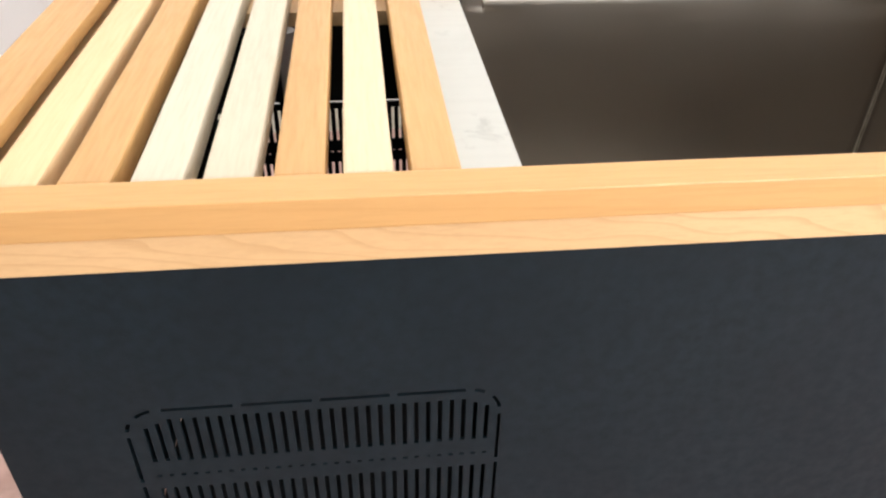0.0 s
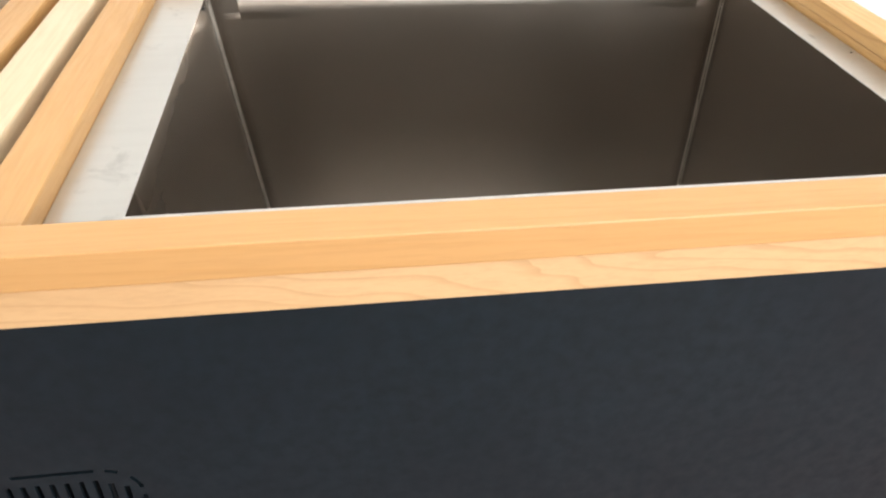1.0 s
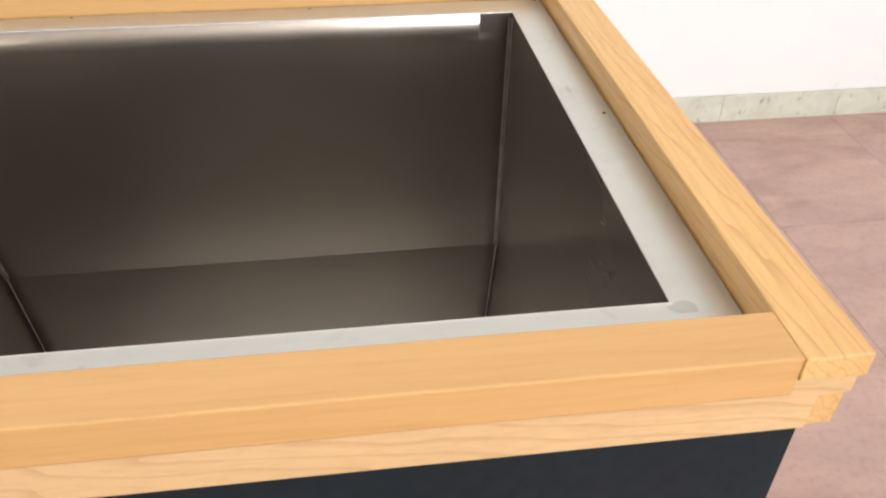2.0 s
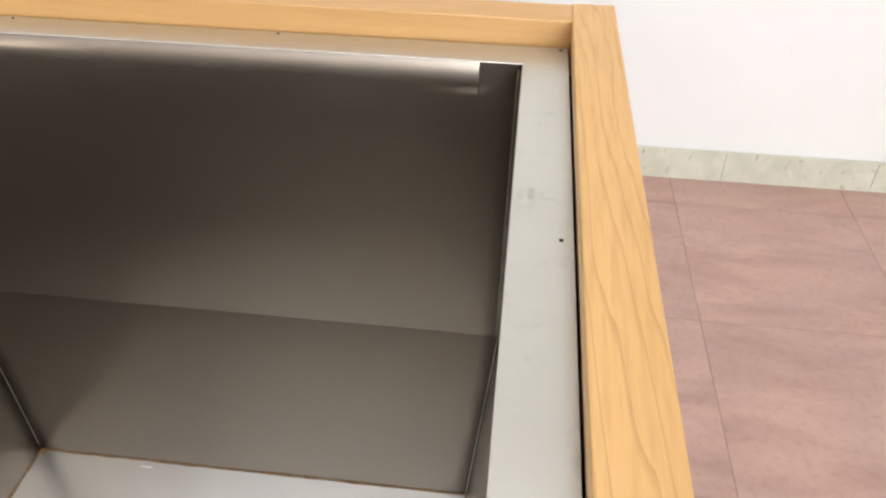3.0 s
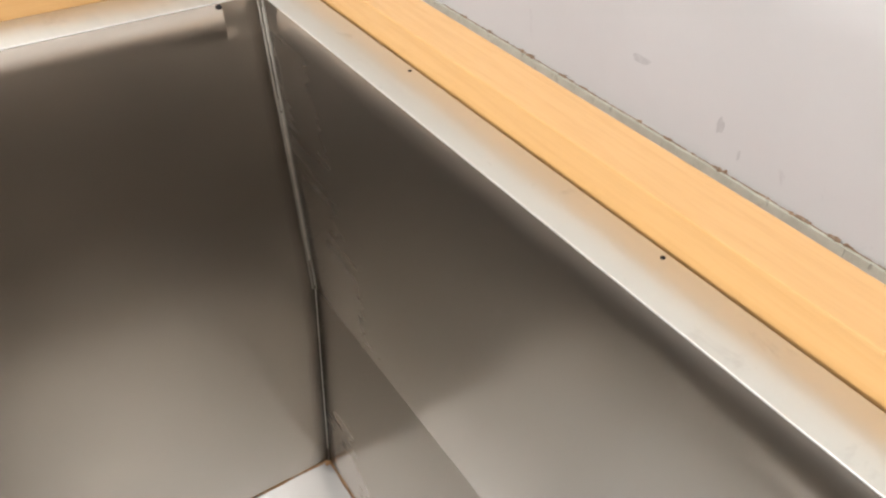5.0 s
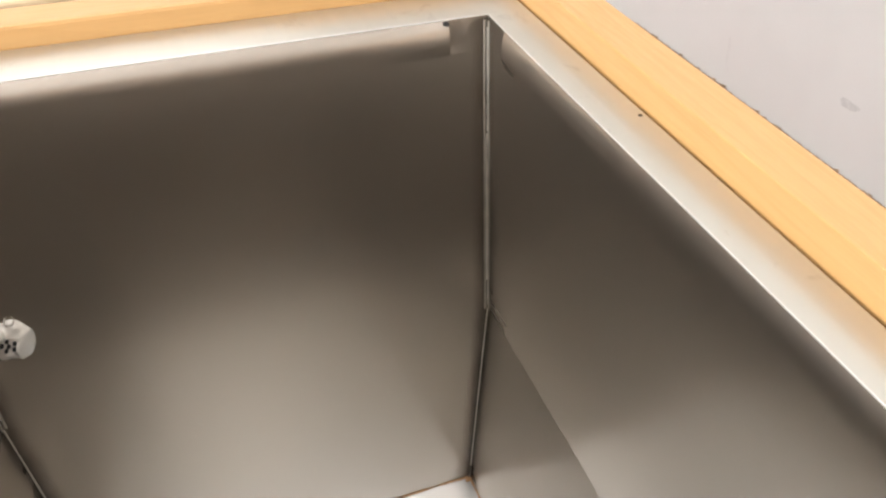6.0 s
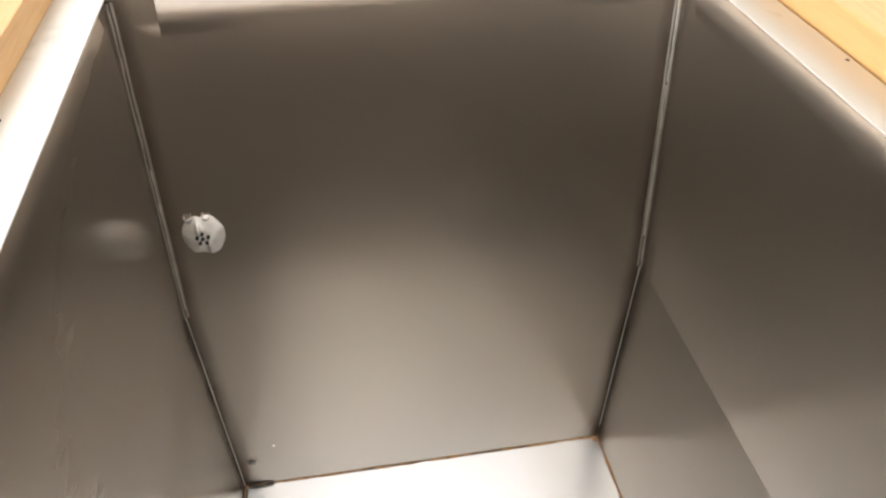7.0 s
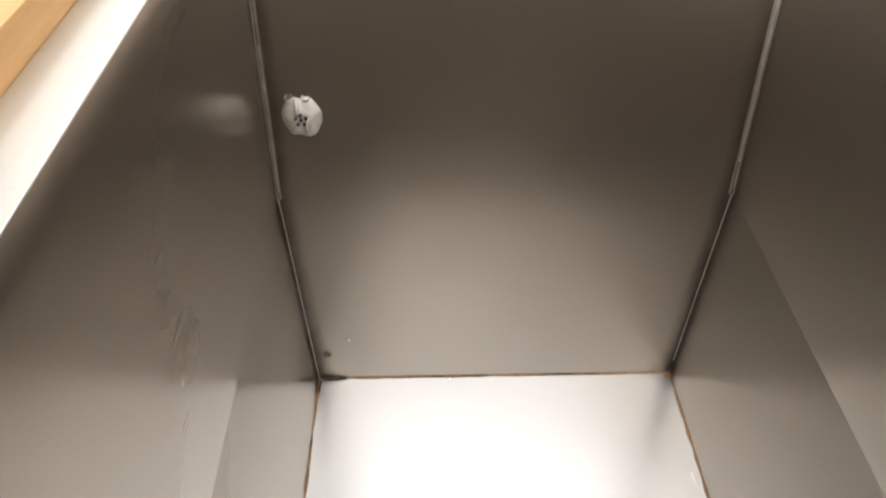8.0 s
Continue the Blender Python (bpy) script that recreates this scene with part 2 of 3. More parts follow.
def disc(centre, normal, radius, height, sides=12, bm=None):
    own = bm if bm else bmesh.new()
    m = Matrix.Translation(centre) @ Vector(normal).to_track_quat("Z", "Y").to_matrix().to_4x4()
    bmesh.ops.create_cone(own, cap_ends=True, segments=sides, radius1=radius, radius2=radius, depth=height, matrix=m)
    return own


def empty(name, label, category, at=(0, 0, 0)):
    ob = new(name)
    ob.location = at
    return tagged(ob, label, category)


def setting(name, bm, mat, label, category):
    return tagged(part(name, bm, mat), label, category, kind="structure")


# ---- room ----
X0, X1, Y0, Y1, HIGH = -3.0, 4.2, -3.2, 1.753, 2.7
floor = setting("floor", box(X0, X1, Y0, Y1 + 0.1, -0.12, -0.0010), GROUT, "reddish stone-look tiled floor with thin joints", "floor")
north = setting("wall_north", box(X0, X1, Y1, Y1 + 0.15, -0.004, HIGH), PLASTER, "white painted plaster wall, lightly smudged", "wall")
setting("wall_west", box(X0 - 0.15, X0, Y0 - 0.15, Y1 + 0.15, -0.004, HIGH), PLASTER, "white painted plaster side wall", "wall")
setting("wall_east", box(X1, X1 + 0.15, Y0 - 0.15, Y1 + 0.15, -0.004, HIGH), PLASTER, "white painted plaster side wall", "wall")
WX0, WX1, WZ0, WZ1 = 1.0, 2.4, 1.02, 2.22
south = box(X0, WX0, Y0 - 0.15, Y0, -0.004, HIGH)
box(WX1, X1, Y0 - 0.15, Y0, -0.004, HIGH, bm=south)
box(WX0, WX1, Y0 - 0.15, Y0, -0.004, WZ0, bm=south)
box(WX0, WX1, Y0 - 0.15, Y0, WZ1, HIGH, bm=south)
setting("wall_south", south, PLASTER, "white plaster wall with a window opening", "wall")
setting("ceiling", box(X0 - 0.15, X1 + 0.15, Y0 - 0.15, Y1 + 0.15, HIGH, HIGH + 0.1), PLASTER, "plain white painted ceiling", "ceiling")

# ---- tub cabinet ----
RIM, TOP = 0.826, 0.855
LEN, WID = 0.810, 0.588
FRONT, BACK, LEFT, RIGHT = -0.091, 0.684, -0.589, 0.903
cabinet = empty("tub_cabinet", "charcoal laminate tub cabinet edged with pale timber strips", "tub cabinet")
part("front_strip", timber(LEFT + 0.0645, RIGHT - 0.0452, FRONT, -0.047, RIM - 0.005, TOP, seed=1), PEACH_X, cabinet, "peach timber edge strip")
part("back_strip", timber(LEFT + 0.0645, RIGHT - 0.0452, 0.636, BACK, RIM - 0.005, TOP, seed=2), PEACH_X, cabinet, "peach timber edge strip")
part("side_strip", timber(RIGHT - 0.046, RIGHT, FRONT - 0.002, BACK + 0.001, RIM + 0.010, TOP + 0.001, seed=3), PINE_Y, cabinet, "yellow pine edge strip with clear growth rings")
part("side_strip", timber(LEFT, LEFT + 0.064, FRONT - 0.002, BACK + 0.001, RIM + 0.010, TOP + 0.001, seed=4), PEACH_Y, cabinet, "orange timber edge strip")
# Fascia boards under the strips; the front one has a tab below the end of the side strip.
low, tab = RIM - 0.043, RIM - 0.006
fascia = prism([(LEFT + 0.004, low), (RIGHT - 0.024, low), (RIGHT - 0.024, tab - 0.004), (RIGHT - 0.001, tab - 0.004), (RIGHT - 0.001, RIM + 0.0095),
                (RIGHT - 0.047, RIM + 0.0095), (RIGHT - 0.047, RIM - 0.0055), (LEFT + 0.047, RIM - 0.0055), (LEFT + 0.047, RIM + 0.0095), (LEFT + 0.004, RIM + 0.0095)], FRONT + 0.003, FRONT + 0.024)
bmesh.ops.bevel(fascia, geom=fascia.edges[:], offset=0.0008, segments=1, affect="EDGES")
part("front_fascia", fascia, PINE_X, cabinet, "pale pine fascia board")
part("back_fascia", box(LEFT + 0.026, RIGHT - 0.026, BACK - 0.024, BACK - 0.003, low, RIM - 0.0055, 0.001), PINE_X, cabinet)
part("side_fascia", box(RIGHT - 0.023, RIGHT - 0.003, FRONT + 0.006, BACK - 0.002, low, tab - 0.0045, 0.001), PINE_Y, cabinet)
part("side_fascia", box(RIGHT - 0.044, RIGHT - 0.024, FRONT + 0.026, BACK - 0.025, tab - 0.004, RIM + 0.0095, 0.001), PINE_Y, cabinet)
part("side_fascia", box(LEFT + 0.004, LEFT + 0.024, FRONT + 0.0245, BACK - 0.002, low, RIM + 0.0095, 0.001), PINE_Y, cabinet)

PX0, PX1, PY = -0.562, 0.876, -0.085


def vent_cutter(y0, y1):
    """Slots, small perforations and the broken outline of a rounded vent field."""
    bm = bmesh.new()
    xs = [-0.0365 - 0.01325 * i for i in range(29)]
    x_l, x_r, z_t, z_b, r = -0.428, -0.022, 0.598, 0.276, 0.036
    for top in (0.584, 0.471, 0.358):
        for i, x in enumerate(xs):
            cut = 0.006 * max(0, 2 - min(i, len(xs) - 1 - i)) if top > 0.5 else 0
            end = 0.006 * max(0, 2 - min(i, len(xs) - 1 - i)) if top < 0.4 else 0
            box(x - 0.0026, x + 0.0026, y0, y1, top - 0.067 + end, top - cut, bm=bm)
            if top > 0.4:
                box(x - 0.0026, x + 0.0026, y0, y1, top - 0.0925, top - 0.0895, bm=bm)
    ring = []
    for cx, cz, a0 in ((x_r - r, z_t - r, 0), (x_l + r, z_t - r, 90), (x_l + r, z_b + r, 180), (x_r - r, z_b + r, 270)):
        ring += [(cx + r * math.cos(radians(a0 + k * 10)), cz + r * math.sin(radians(a0 + k * 10)), math.cos(radians(a0 + k * 10)), math.sin(radians(a0 + k * 10))) for k in range(10)]

    def slit(pts):
        w = 0.0021
        prism([(x + nx * w, z + nz * w) for x, z, nx, nz in pts] + [(x - nx * w, z - nz * w) for x, z, nx, nz in reversed(pts)], y0, y1, bm)

    for k in range(4):
        corner = ring[k * 10:k * 10 + 10]
        slit(corner[1:5])
        slit(corner[6:9])
        a, b = corner[-1], ring[(k * 10 + 10) % 40]
        pieces = 4 if k in (0, 2) else 3
        for j in range(pieces):
            f0, f1 = (j + 0.04) / pieces, (j + 0.94) / pieces
            p = [(a[0] + (b[0] - a[0]) * f, a[1] + (b[1] - a[1]) * f, a[2], a[3]) for f in (f0, f1)]
            slit(p)
    bmesh.ops.recalc_face_normals(bm, faces=bm.faces)
    return bm


def vented_panel(name, y0, y1):
    ob = part(name, box(PX0, PX1, y0, y1, 0.012, low - 0.0005), PANEL)
    me = bpy.data.meshes.new("cutter")
    vent_cutter(y0 - 0.02, y1 + 0.02).to_mesh(me)
    tool = new("cutter", me)
    mod = ob.modifiers.new("cut", "BOOLEAN")
    mod.object, mod.operation, mod.solver = tool, "DIFFERENCE", "EXACT"
    bpy.context.view_layer.update()
    done = bpy.data.meshes.new_from_object(ob.evaluated_get(bpy.context.evaluated_depsgraph_get()))
    ob.modifiers.clear()
    ob.data = done
    bpy.data.objects.remove(tool)
    ob.parent = cabinet
    return ob


vented_panel("front_panel", PY, PY + 0.004)
vented_panel("back_panel", 0.668, 0.672)
part("side_panel", box(PX1 - 0.0035, PX1 + 0.0005, PY + 0.0042, 0.6678, 0.012, low - 0.0005), PANEL, cabinet)
part("side_panel", box(PX0, PX0 + 0.004, PY + 0.0042, 0.6678, 0.012, low - 0.0005), PANEL, cabinet)
part("partition", box(-0.058, -0.052, PY + 0.006, 0.666, 0.012, RIM - 0.008), DARK, cabinet)
# Added black strip: stands for the shade in the gap behind the rim.
part("gap_shade_strip", box(-0.06, LEN + 0.045, WID + 0.0446, 0.6358, RIM - 0.022, RIM - 0.008), DARK, cabinet, "black strip put in as the shade between rim and strip")
part("bottom_board", box(PX0 + 0.005, PX1 - 0.005, PY + 0.006, 0.666, 0.004, 0.0118), DARK, cabinet)
part("ledge", box(PX0 + 0.006, -0.06, -0.0465, 0.019, RIM - 0.036, RIM - 0.0096, 0.001), BEIGE_Y, cabinet)
part("ledge", box(PX0 + 0.006, -0.06, 0.520, 0.635, RIM - 0.032, RIM - 0.0096, 0.001), BEIGE_Y, cabinet)
part("ledge", box(PX0 + 0.006, -0.512, 0.0195, 0.5195, RIM - 0.034, RIM - 0.0098, 0.001), BEIGE_Y, cabinet)
for x in (PX0 + 0.03, PX1 - 0.03):
    for y in (PY + 0.03, 0.64):
        part("foot", disc((x, y, 0.002), (0, 0, 1), 0.02, 0.004, 16), DARK, cabinet)

# ---- slatted cover over the machine bay ----
cover = empty("slatted_cover", "cover of seven mixed orange and cream timber slats on ledges", "slatted cover", (0, 0, RIM))
for i, mat in enumerate((PEACH_Y, PALE_Y, PEACH_Y, CREAM_Y, CREAM_Y, PEACH_Y, BEIGE_Y)):
    x = -0.0665 - 0.0652 * i
    slat = part("slat", timber(x - 0.0485, x, -0.037, 0.634, -0.0095, 0.0225, 0.0040, 0.0006, 10 + i), mat, cover)

# ---- steel basin ----
basin = empty("steel_basin", "deep brushed stainless steel basin set in the cabinet", "basin")
BEND, BASE = RIM - 0.384, 0.128
top = [(0, 0), (LEN, 0), (LEN, WID), (0, WID)]
mid = [(0.0475, 0), (LEN - 0.003, 0), (LEN - 0.003, WID), (0.0475, WID)]
bot = [(0.086, 0.024), (LEN - 0.034, 0.024), (LEN - 0.034, WID - 0.030), (0.086, WID - 0.030)]


def ease(f):
    f = max(0.0, min(1.0, f))
    return f * f * (3 - 2 * f)


def sheet(a, b, nx=10, nz=8, dent=0.0008, seed=0, roll=0.0):
    """A sheet between two edges, very slightly wavy as rolled metal is. roll: by how much it swells inwards below a
    rounded upper edge, 26 mm high, that stops short of the corners."""
    (a0, a1), (b0, b1) = a, b
    bm = bmesh.new()
    a0, a1, b0, b1 = map(Vector, (a0, a1, b0, b1))
    nrm = (a1 - a0).cross(b0 - a0).normalized()
    high, wide = (b0 - a0).length, (a1 - a0).length
    vs = [j / nz for j in range(nz + 1)]
    us = [i / nx for i in range(nx + 1)]
    if roll:
        vs = sorted(vs + [k * 0.0020 / high for k in range(1, 22)] + [k * 0.008 / high for k in range(6, 30)])
        ends = [(0.0431 + k * 0.0003) / wide for k in range(7)] + [k * 0.006 / wide for k in range(1, 7)]
        us = sorted(us + ends + [1 - k for k in ends] + [(i + 0.5) / nx for i in range(nx)])
    grid = []
    for v in vs:
        row = []
        for u in us:
            p = a0.lerp(a1, u).lerp(b0.lerp(b1, u), v)
            edge = min(1.0, 6 * min(u, 1 - u, v, 1 - v))
            off = dent * edge * noise.noise(p * 4 + Vector((seed, 0, 0)))
            if roll:
                near = min(u, 1 - u) * wide
                lip = 0.026 + 0.003 * noise.noise(Vector((p.x * 9, p.y * 9, seed)))
                depth = min(1.0, v * high / lip)
                curve = 1 - (1 - depth) ** 2
                below = max(0.0, v * high - lip)
                notch, fillet = (ease((near - a) / b) for a, b in ((0.0434, 0.0012), (0.0, 0.12)))
                off += roll * curve * math.exp(-(below / 0.11) ** 2) * (notch + (fillet - notch) * ease(below / 0.014))
            row.append(bm.verts.new(p + nrm * off))
        grid.append(row)
    for r0, r1 in zip(grid, grid[1:]):
        for i in range(len(us) - 1):
            f = bm.faces.new((r0[i], r0[i + 1], r1[i + 1], r1[i]))
            f.smooth = True
    return bm


for i, mat in enumerate((STEEL_WALL, STEEL_WALL_Y, STEEL_WALL, STEEL_WALL_Y)):
    j = (i + 1) % 4
    part("basin_wall", sheet(((*top[i], RIM), (*top[j], RIM)), ((*mid[i], BEND), (*mid[j], BEND)), seed=i, roll=(0.0048, 0.0, 0.0048, 0.0036)[i]), mat, basin)
    part("lower_wall", sheet(((*mid[i], BEND), (*mid[j], BEND)), ((*bot[i], BASE), (*bot[j], BASE)), seed=i + 5), mat, basin)
part("basin_floor", sheet(((*bot[0], BASE), (*bot[1], BASE)), ((*bot[3], BASE), (*bot[2], BASE)), dent=0.0012, seed=9), STEEL_FLOOR, basin, "satin steel floor, toned pale for the bright ceiling above")

# The rolled edge where rim and walls meet, brighter steel for its highlight.
for i in range(4):
    j = (i + 1) % 4
    part("rolled_edge", tube([(*top[i], RIM - 0.0006), (*top[j], RIM - 0.0006)], 0.0009, 0.06, 8, i + 60, 0.03), BRIGHT, basin, "rolled steel edge, made brighter as its highlight")

# The flat rim: four strips that meet at the corners, 1.5 mm thick.
rim_out = [(-0.0655, -0.0465), (LEN + 0.0465, -0.0465), (LEN + 0.0455, WID + 0.0442), (-0.0655, WID + 0.0442)]
for i in range(4):
    j = (i + 1) % 4
    bm = bmesh.new()
    lo = [bm.verts.new((*p, RIM - 0.0015)) for p in (rim_out[i], rim_out[j], top[j], top[i])]
    hi = [bm.verts.new((*p, RIM)) for p in (rim_out[i], rim_out[j], top[j], top[i])]
    bm.faces.new(hi)
    bm.faces.new(lo[::-1])
    for k in range(4):
        bm.faces.new((lo[k], lo[(k + 1) % 4], hi[(k + 1) % 4], hi[k]))
    part("rim", bm, STEEL_RIM, basin, "satin steel rim with faint stains")

def sign(yes):
    return 1 if yes else -1


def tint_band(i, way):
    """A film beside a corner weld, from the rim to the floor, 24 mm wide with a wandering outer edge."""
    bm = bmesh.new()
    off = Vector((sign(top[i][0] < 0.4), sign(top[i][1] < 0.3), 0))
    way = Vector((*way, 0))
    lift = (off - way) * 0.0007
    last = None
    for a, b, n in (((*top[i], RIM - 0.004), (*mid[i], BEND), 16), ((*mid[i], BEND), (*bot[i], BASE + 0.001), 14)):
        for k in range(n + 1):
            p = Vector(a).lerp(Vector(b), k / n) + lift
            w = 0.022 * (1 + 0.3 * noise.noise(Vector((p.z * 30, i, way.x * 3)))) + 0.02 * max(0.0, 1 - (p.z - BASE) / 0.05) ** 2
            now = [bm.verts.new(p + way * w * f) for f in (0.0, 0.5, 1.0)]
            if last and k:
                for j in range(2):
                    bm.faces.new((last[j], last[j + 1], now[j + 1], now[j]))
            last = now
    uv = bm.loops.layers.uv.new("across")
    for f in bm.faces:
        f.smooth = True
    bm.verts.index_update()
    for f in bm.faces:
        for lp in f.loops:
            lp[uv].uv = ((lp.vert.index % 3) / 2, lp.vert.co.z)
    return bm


# Weld beads in the corners and rusty seams round the floor.
for i in range(4):
    sx, sy = (1, -1)[top[i][0] > 0.4], (1, -1)[top[i][1] > 0.3]
    def beside(ox, oy, ends):
        return [(q[0] + sx * ox, q[1] + sy * oy, z) for q, z in ends]

    high, deep = ((top[i], RIM - 0.006), (mid[i], BEND)), ((mid[i], BEND + 0.002), (bot[i], BASE))
    for ox, oy, k in ((0.0040, 0.0002, 0), (0.0002, 0.0040, 50)):
        part("weld_fillet", tube(beside(ox, oy, high), 0.0017, 0.25, 10, i + k, 0.012), FILLET, basin, "ground steel fillet beside the weld")
    part("weld_groove", tube(beside(0.0010, 0.0010, high), 0.0017, 0.3, 8, i + 30, 0.01), HEAT, basin, "dark core between weld beads")
    run = random.Random(40 + i)
    f = 0.02
    while f < 0.95:
        g = min(0.98, f + run.uniform(0.3, 0.6))
        a, b = Vector(beside(0.0020, 0.0020, high)[0]), Vector(beside(0.0020, 0.0020, high)[1])
        shift = Vector((sx, -sy, 0)) * run.uniform(-0.0012, 0.0012)
        part("weld_bead", tube([a.lerp(b, f) + shift, a.lerp(b, g) + shift], run.uniform(0.0007, 0.0012), 0.6, 8, i + run.random() * 9, 0.004), WELD, basin, "pale uneven weld bead")
        f = g + run.uniform(0.0, 0.012)
    part("weld_bead", tube(beside(0.0006, 0.0006, deep), 0.0010, 0.10, 10, i + 70, 0.02), WELD, basin, "pale uneven weld bead")
    for ox, oy, k in ((0.0030, 0.0, 20), (0.0, 0.0030, 90)):
        part("weld_groove", tube(beside(ox, oy, deep), 0.0007, 0.1, 8, i + k, 0.05), HEAT, basin, "dark heat mark beside the weld")
    j = (i + 1) % 4
    part("floor_seam", tube([(*bot[i], BASE), (*bot[j], BASE)], 0.0021, 0.9, seed=20 + i), RUST, basin, "rust-brown floor seam")
    # Brown film on both walls, strongest at the corner and fading outwards.
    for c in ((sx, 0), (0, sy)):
        part("heat_tint", tint_band(i, c), TINT, basin, "brown film beside the weld")


def stain(points, width, seed):
    """A thin crust of dried dirt with a ragged outline along a seam."""
    return tube(points, width, 1.2, 5, seed, 0.005)


part("dirt_crust", stain([(0.0885, 0.030, BASE + 0.003), (0.0885, 0.066, BASE + 0.002)], 0.0019, 3), GRIME, basin, "dark crust of dirt")
part("dirt_crust", stain([(0.0872, 0.20, BASE + 0.0012), (0.0872, 0.28, BASE + 0.0012)], 0.0006, 5), GRIME, basin)
part("dirt_crust", stain([(0.0872, 0.36, BASE + 0.0012), (0.0872, 0.47, BASE + 0.0012)], 0.0005, 6), GRIME, basin)
part("dirt_crust", stain([(0.092, 0.0275, BASE + 0.002), (0.115, 0.0265, BASE + 0.002)], 0.0014, 7), GRIME, basin)
part("dirt_crust", stain([(0.088, 0.555, BASE + 0.002), (0.089, 0.5575, BASE + 0.03)], 0.0013, 8), GRIME, basin)


def blot(centre, u, v, ru, rv, seed):
    """A flat stain with a ragged outline."""
    bm = bmesh.new()
    centre, u, v = Vector(centre), Vector(u), Vector(v)
    ring = []
    for k in range(20):
        a = 2 * math.pi * k / 20
        w = 1 + 0.45 * noise.noise(Vector((math.cos(a) * 1.6, math.sin(a) * 1.6, seed)))
        ring.append(bm.verts.new(centre + u * ru * w * math.cos(a) + v * rv * w * math.sin(a)))
    bm.faces.new(ring)
    return bm


for n, (x, y, ru, rv) in enumerate(((0.818, -0.006, 0.012, 0.006), (0.824, 0.350, 0.003, 0.009))):
    part("rim_stain", blot((x, y, RIM + 0.0003), (1, 0, 0), (0, 1, 0), ru, rv, n), STAIN, basin, "dull grey-brown stain")

part("rust_stain", blot((bot[3][0] + 0.006, bot[3][1] - 0.006, BASE + 0.0014), (1, 0, 0), (0, 1, 0), 0.0045, 0.004, 31), RUST, basin, "orange rust stain")

# Screw holes in the rim.
for x, y in ((0.239, WID + 0.039), (0.543, WID + 0.039), (0.848, WID + 0.038), (LEN + 0.037, 0.293), (0.228, -0.038), (0.52, -0.038)):
    part("screw_hole", disc((x, y, RIM), (0, 0, 1), 0.0018, 0.0008, 12), HOLE, basin, "small dark hole")

# Inlet fitting on the end wall, and the cluster of drain holes low in its corner.
slope = 0.0475 / 0.384
out = Vector((1, 0, slope)).normalized()


def on_end(y, z):
    return Vector((0.0475 * (RIM - z) / 0.384, y, z))


def on_low_end(y, z):
    return Vector((0.0475 + 0.0385 * (BEND - z) / (BEND - BASE), y, z))


centre = on_end(0.0432, 0.5555)
side, up = Vector((0, 1, 0)), out.cross(Vector((0, 1, 0))).normalized()
if up.z < 0:
    up = -up


def fitting():
    """A lumpy cast boss: two cheeks, a notch at the top and foot, and a crooked ridge across the middle."""
    bm = bmesh.new()
    rings, sides = 12, 64
    last = [bm.verts.new(centre + out * 0.010)]
    for i in range(1, rings + 1):
        f = i / rings
        now = []
        for k in range(sides):
            a = 2 * math.pi * k / sides
            notch = 0.16 * math.exp(-((a - 1.62) / 0.20) ** 2) + 0.10 * math.exp(-((a - 4.55) / 0.30) ** 2)
            lobed = 1 + 0.04 * math.cos(2 * a) - notch + 0.09 * noise.noise(Vector((math.cos(a) * 1.9, math.sin(a) * 1.9, 4)))
            r = 0.0232 * f * lobed
            p = side * r * math.cos(a) + up * r * 1.24 * math.sin(a)
            across = r * math.cos(a) - (-0.0035 if math.sin(a) > 0 else 0.0065)
            ridge = 0.0055 * math.exp(-(across / 0.0024) ** 2) * (1 if f > 0.3 else 0)
            h = 0.010 * (1 - f ** 3.0) + ridge * (1 - f ** 8) + 0.0012 * noise.noise(p * 120)
            now.append(bm.verts.new(centre + p + out * max(0.0, h if i < rings else -0.001)))
        for k in range(sides):
            m = (k + 1) % sides
            f_ = bm.faces.new((last[0], now[k], now[m]) if i == 1 else (last[k], now[k], now[m], last[m]))
            f_.smooth = True
        last = now
    return bm


inlet = part("inlet_fitting", fitting(), FITTING, basin, "lumpy pale metal inlet with six holes")
for k in range(6):
    a = radians(90 + 72 * k)
    o = Vector() if k == 5 else side * 0.0064 * math.cos(a) + up * 0.0064 * math.sin(a)
    part("inlet_hole", disc(centre + o + out * 0.0112, out, 0.0019, 0.004, 12), HOLE, inlet, "dark round hole")
for dy in (-0.0125, 0.0065):
    part("nub", tube([centre + side * dy + up * 0.019, centre + side * dy * 1.05 + up * 0.0265 + out * 0.004], 0.0048, 0.2, 8, 2, 0.002), FITTING, inlet)
low_out = Vector((1, 0, 0.123)).normalized()
low_centre = on_low_end(0.041, 0.177)
drain = part("drain_plate", disc(low_centre, low_out, 0.0085, 0.0014, 20), STEEL_WALL_Y, basin)
for k in range(6):
    a = radians(90 + 72 * k)
    o = Vector() if k == 5 else Vector((0, 0.0045 * math.cos(a), 0.0045 * math.sin(a)))
    part("drain_hole", disc(low_centre + o + low_out * 0.0008, low_out, 0.0019, 0.001, 10), HOLE, drain, "dark drain hole")
part("speck", disc(on_low_end(0.075, 0.203), low_out, 0.0016, 0.001, 8), FITTING, basin)
part("screw_hole", disc(Vector((0.003, 0.54, RIM - 0.004)), (1, 0, 0.3), 0.0028, 0.004, 10), HOLE, basin)

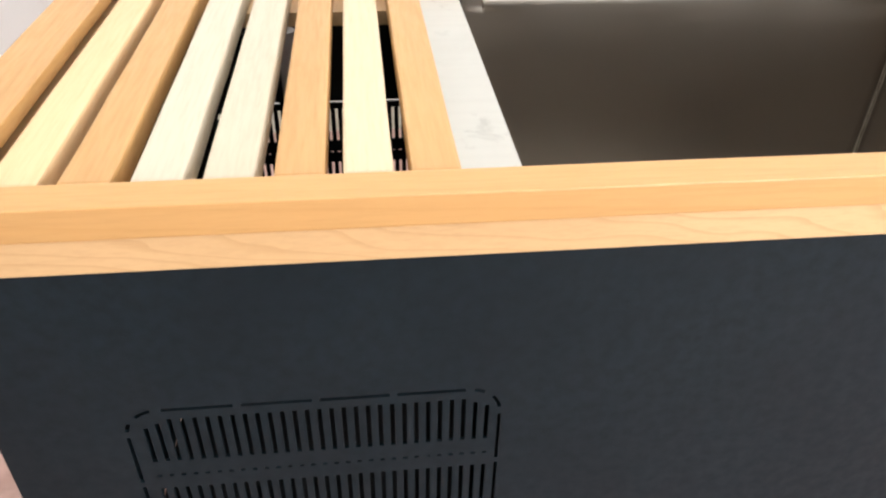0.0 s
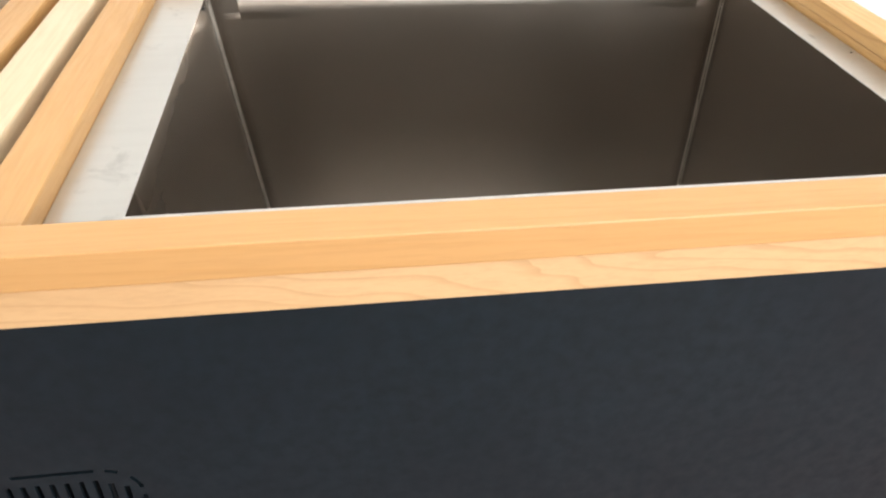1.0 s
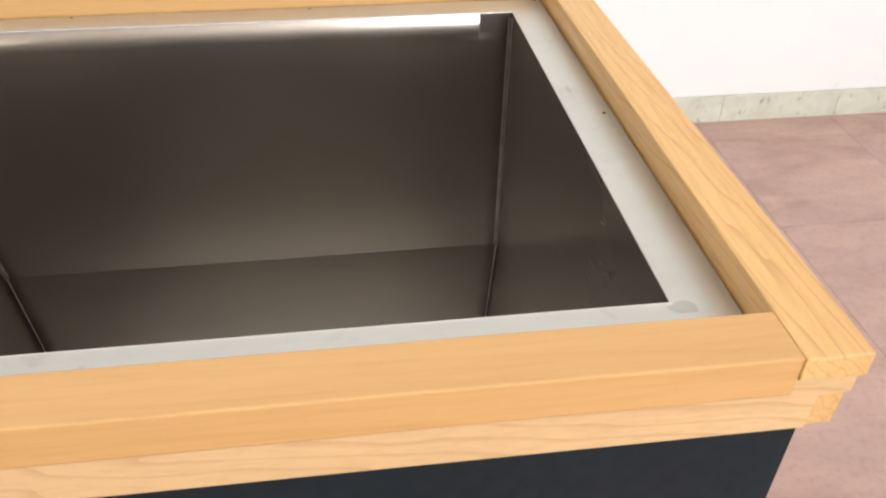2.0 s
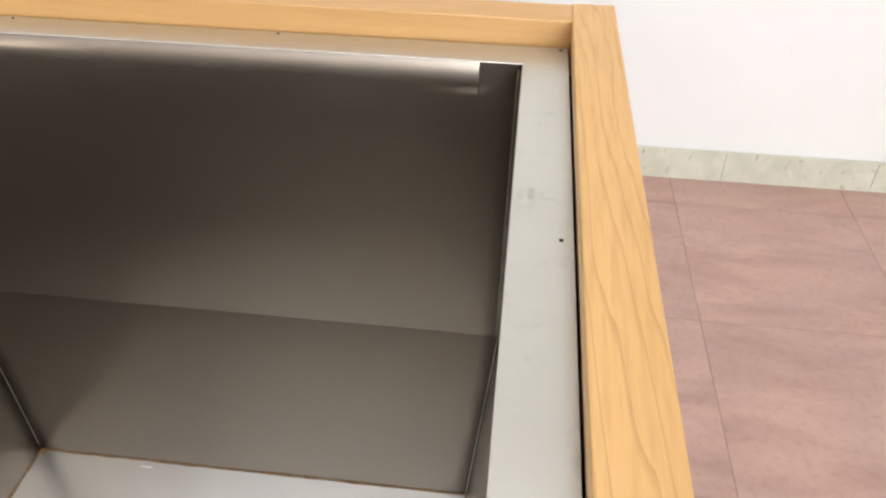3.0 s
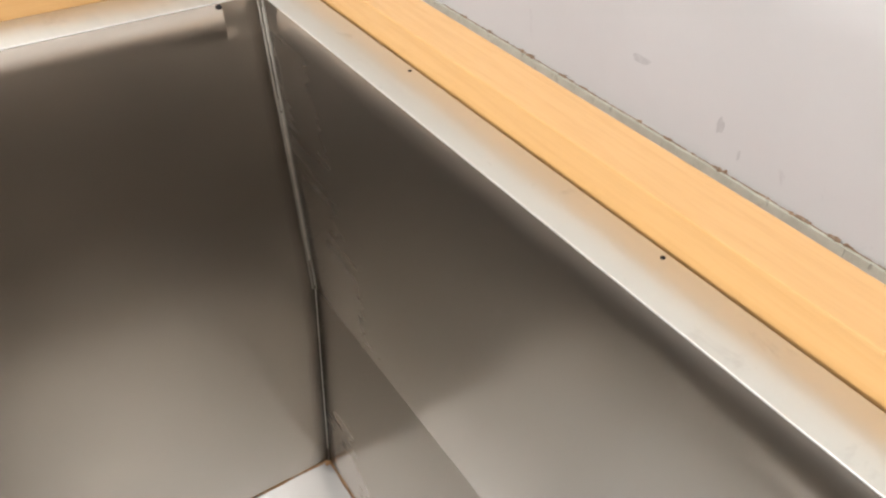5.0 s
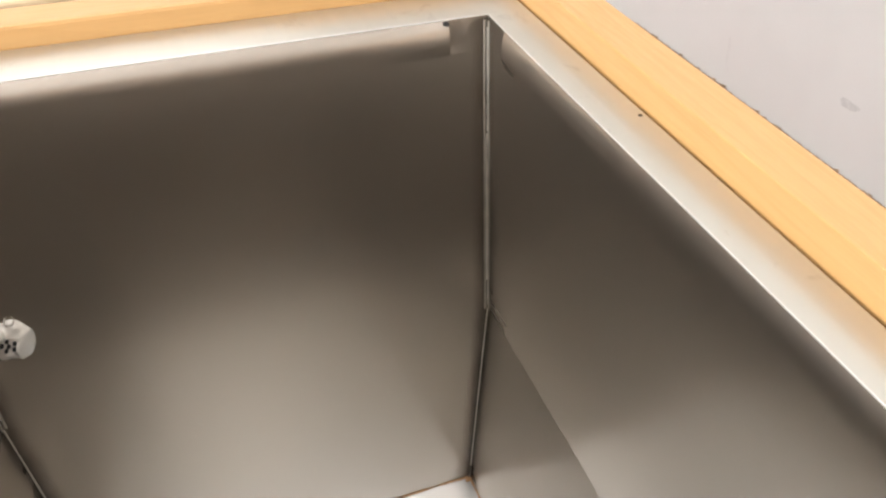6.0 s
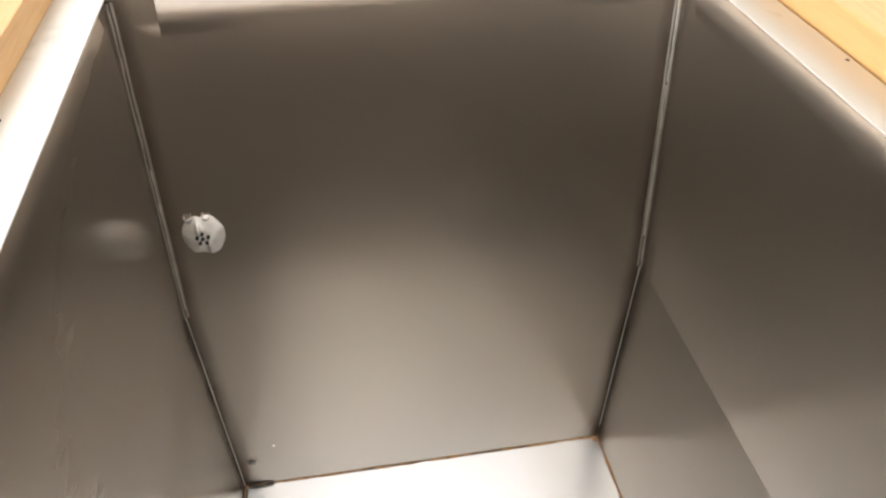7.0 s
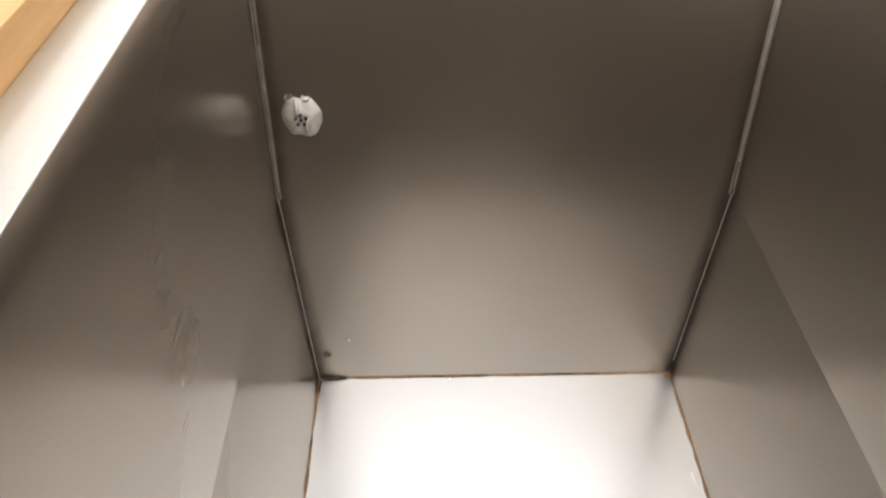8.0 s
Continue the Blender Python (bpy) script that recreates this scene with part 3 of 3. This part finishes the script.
for n, (x, z, ru, rv) in enumerate(((-0.205, 0.195, 0.010, 0.022), (-0.135, 0.150, 0.005, 0.013), (-0.484, 0.255, 0.03, 0.012))):
    part("scuff", blot((x, Y1 - 0.0006, z), (1, 0, 0), (0, 0, 1), ru, rv, n + 9), SCUFF, north, "grey scuff on the plaster")

# ---- pipe in the machine bay ----
pipe = part("pipe", disc((-0.272, 0.497, 0.4035), (0, 0, 1), 0.0125, 0.783, 24), PVC)
tagged(pipe, "white plastic pipe standing in the dark machine bay", "pipe")
part("pipe_collar", disc((-0.272, 0.497, 0.787), (0, 0, 1), 0.0155, 0.02, 24), PVC, pipe)

# ---- baseboard: skirting tiles with a chipped upper edge ----
board = setting("baseboard", box(X0, X1, Y1 - 0.004, Y1 - 0.0005, 0.0, 0.085), CHIP, "grey-green marbled skirting, chipped along its top edge", "baseboard")
x, k = X0, 0
while x < X1 - 0.01:
    x2 = min(x + 0.398, X1)
    bm = box(x + 0.0008, x2 - 0.0008, Y1 - 0.014, Y1 - 0.0045, 0.0, 0.089)
    edges = [e for e in bm.edges if abs((e.verts[0].co - e.verts[1].co).x) > 0.1]
    bmesh.ops.subdivide_edges(bm, edges=edges, cuts=30, use_grid_fill=True)
    for v in bm.verts:
        if v.co.z > 0.08:
            n = noise.noise(Vector((v.co.x * 22, 3, k)))
            v.co.z += 0.0015 * n - (0.006 * max(0, noise.noise(Vector((v.co.x * 9, 8, 0))) - 0.25) if v.co.y < Y1 - 0.01 else 0)
            v.co.y += 0.001 * noise.noise(Vector((v.co.x * 40, 1, 0)))
    piece = part("skirting_tile", bm, MARBLE, board)
    x, k = x2, k + 1
part("cracked_edge", tube([(-1.4, Y1 - 0.004, 0.090), (0.6, Y1 - 0.004, 0.090)], 0.0014, 1.3, 6, 77, 0.006), CHIP, board, "brown cracked paint edge")
rng = random.Random(5)
for i in range(26):
    c = rng.uniform(-1.3, 0.5)
    w = rng.uniform(0.008, 0.035)
    part("chip", tube([(c, Y1 - 0.004, 0.0895), (c + w, Y1 - 0.0035, 0.0905 + rng.uniform(0, 0.004))], rng.uniform(0.0018, 0.0048), 1.3, 6, i, 0.004), CHIP, board)

# ---- floor tiles ----
PITCH, JOINT = 0.4585, 0.0018
nx0, ny0 = 1.241, 1.151
bm = box(-PITCH / 2 + JOINT / 2, PITCH / 2 - JOINT / 2, -PITCH / 2 + JOINT / 2, PITCH / 2 - JOINT / 2, -0.008, 0, 0.0015)
first = part("floor_tile", bm, TILE, floor)
tile_mesh = first.data
bpy.data.objects.remove(first)
i0, i1 = math.floor((X0 - nx0) / PITCH), math.ceil((X1 - nx0) / PITCH)
j0, j1 = math.floor((Y0 - ny0) / PITCH), math.ceil((Y1 - ny0) / PITCH)
for i in range(i0, i1):
    for j in range(j0, j1):
        ob = new("floor_tile", tile_mesh)
        ob.location = (nx0 + (i + 0.5) * PITCH, ny0 + (j + 0.5) * PITCH, 0)
        ob.parent = floor
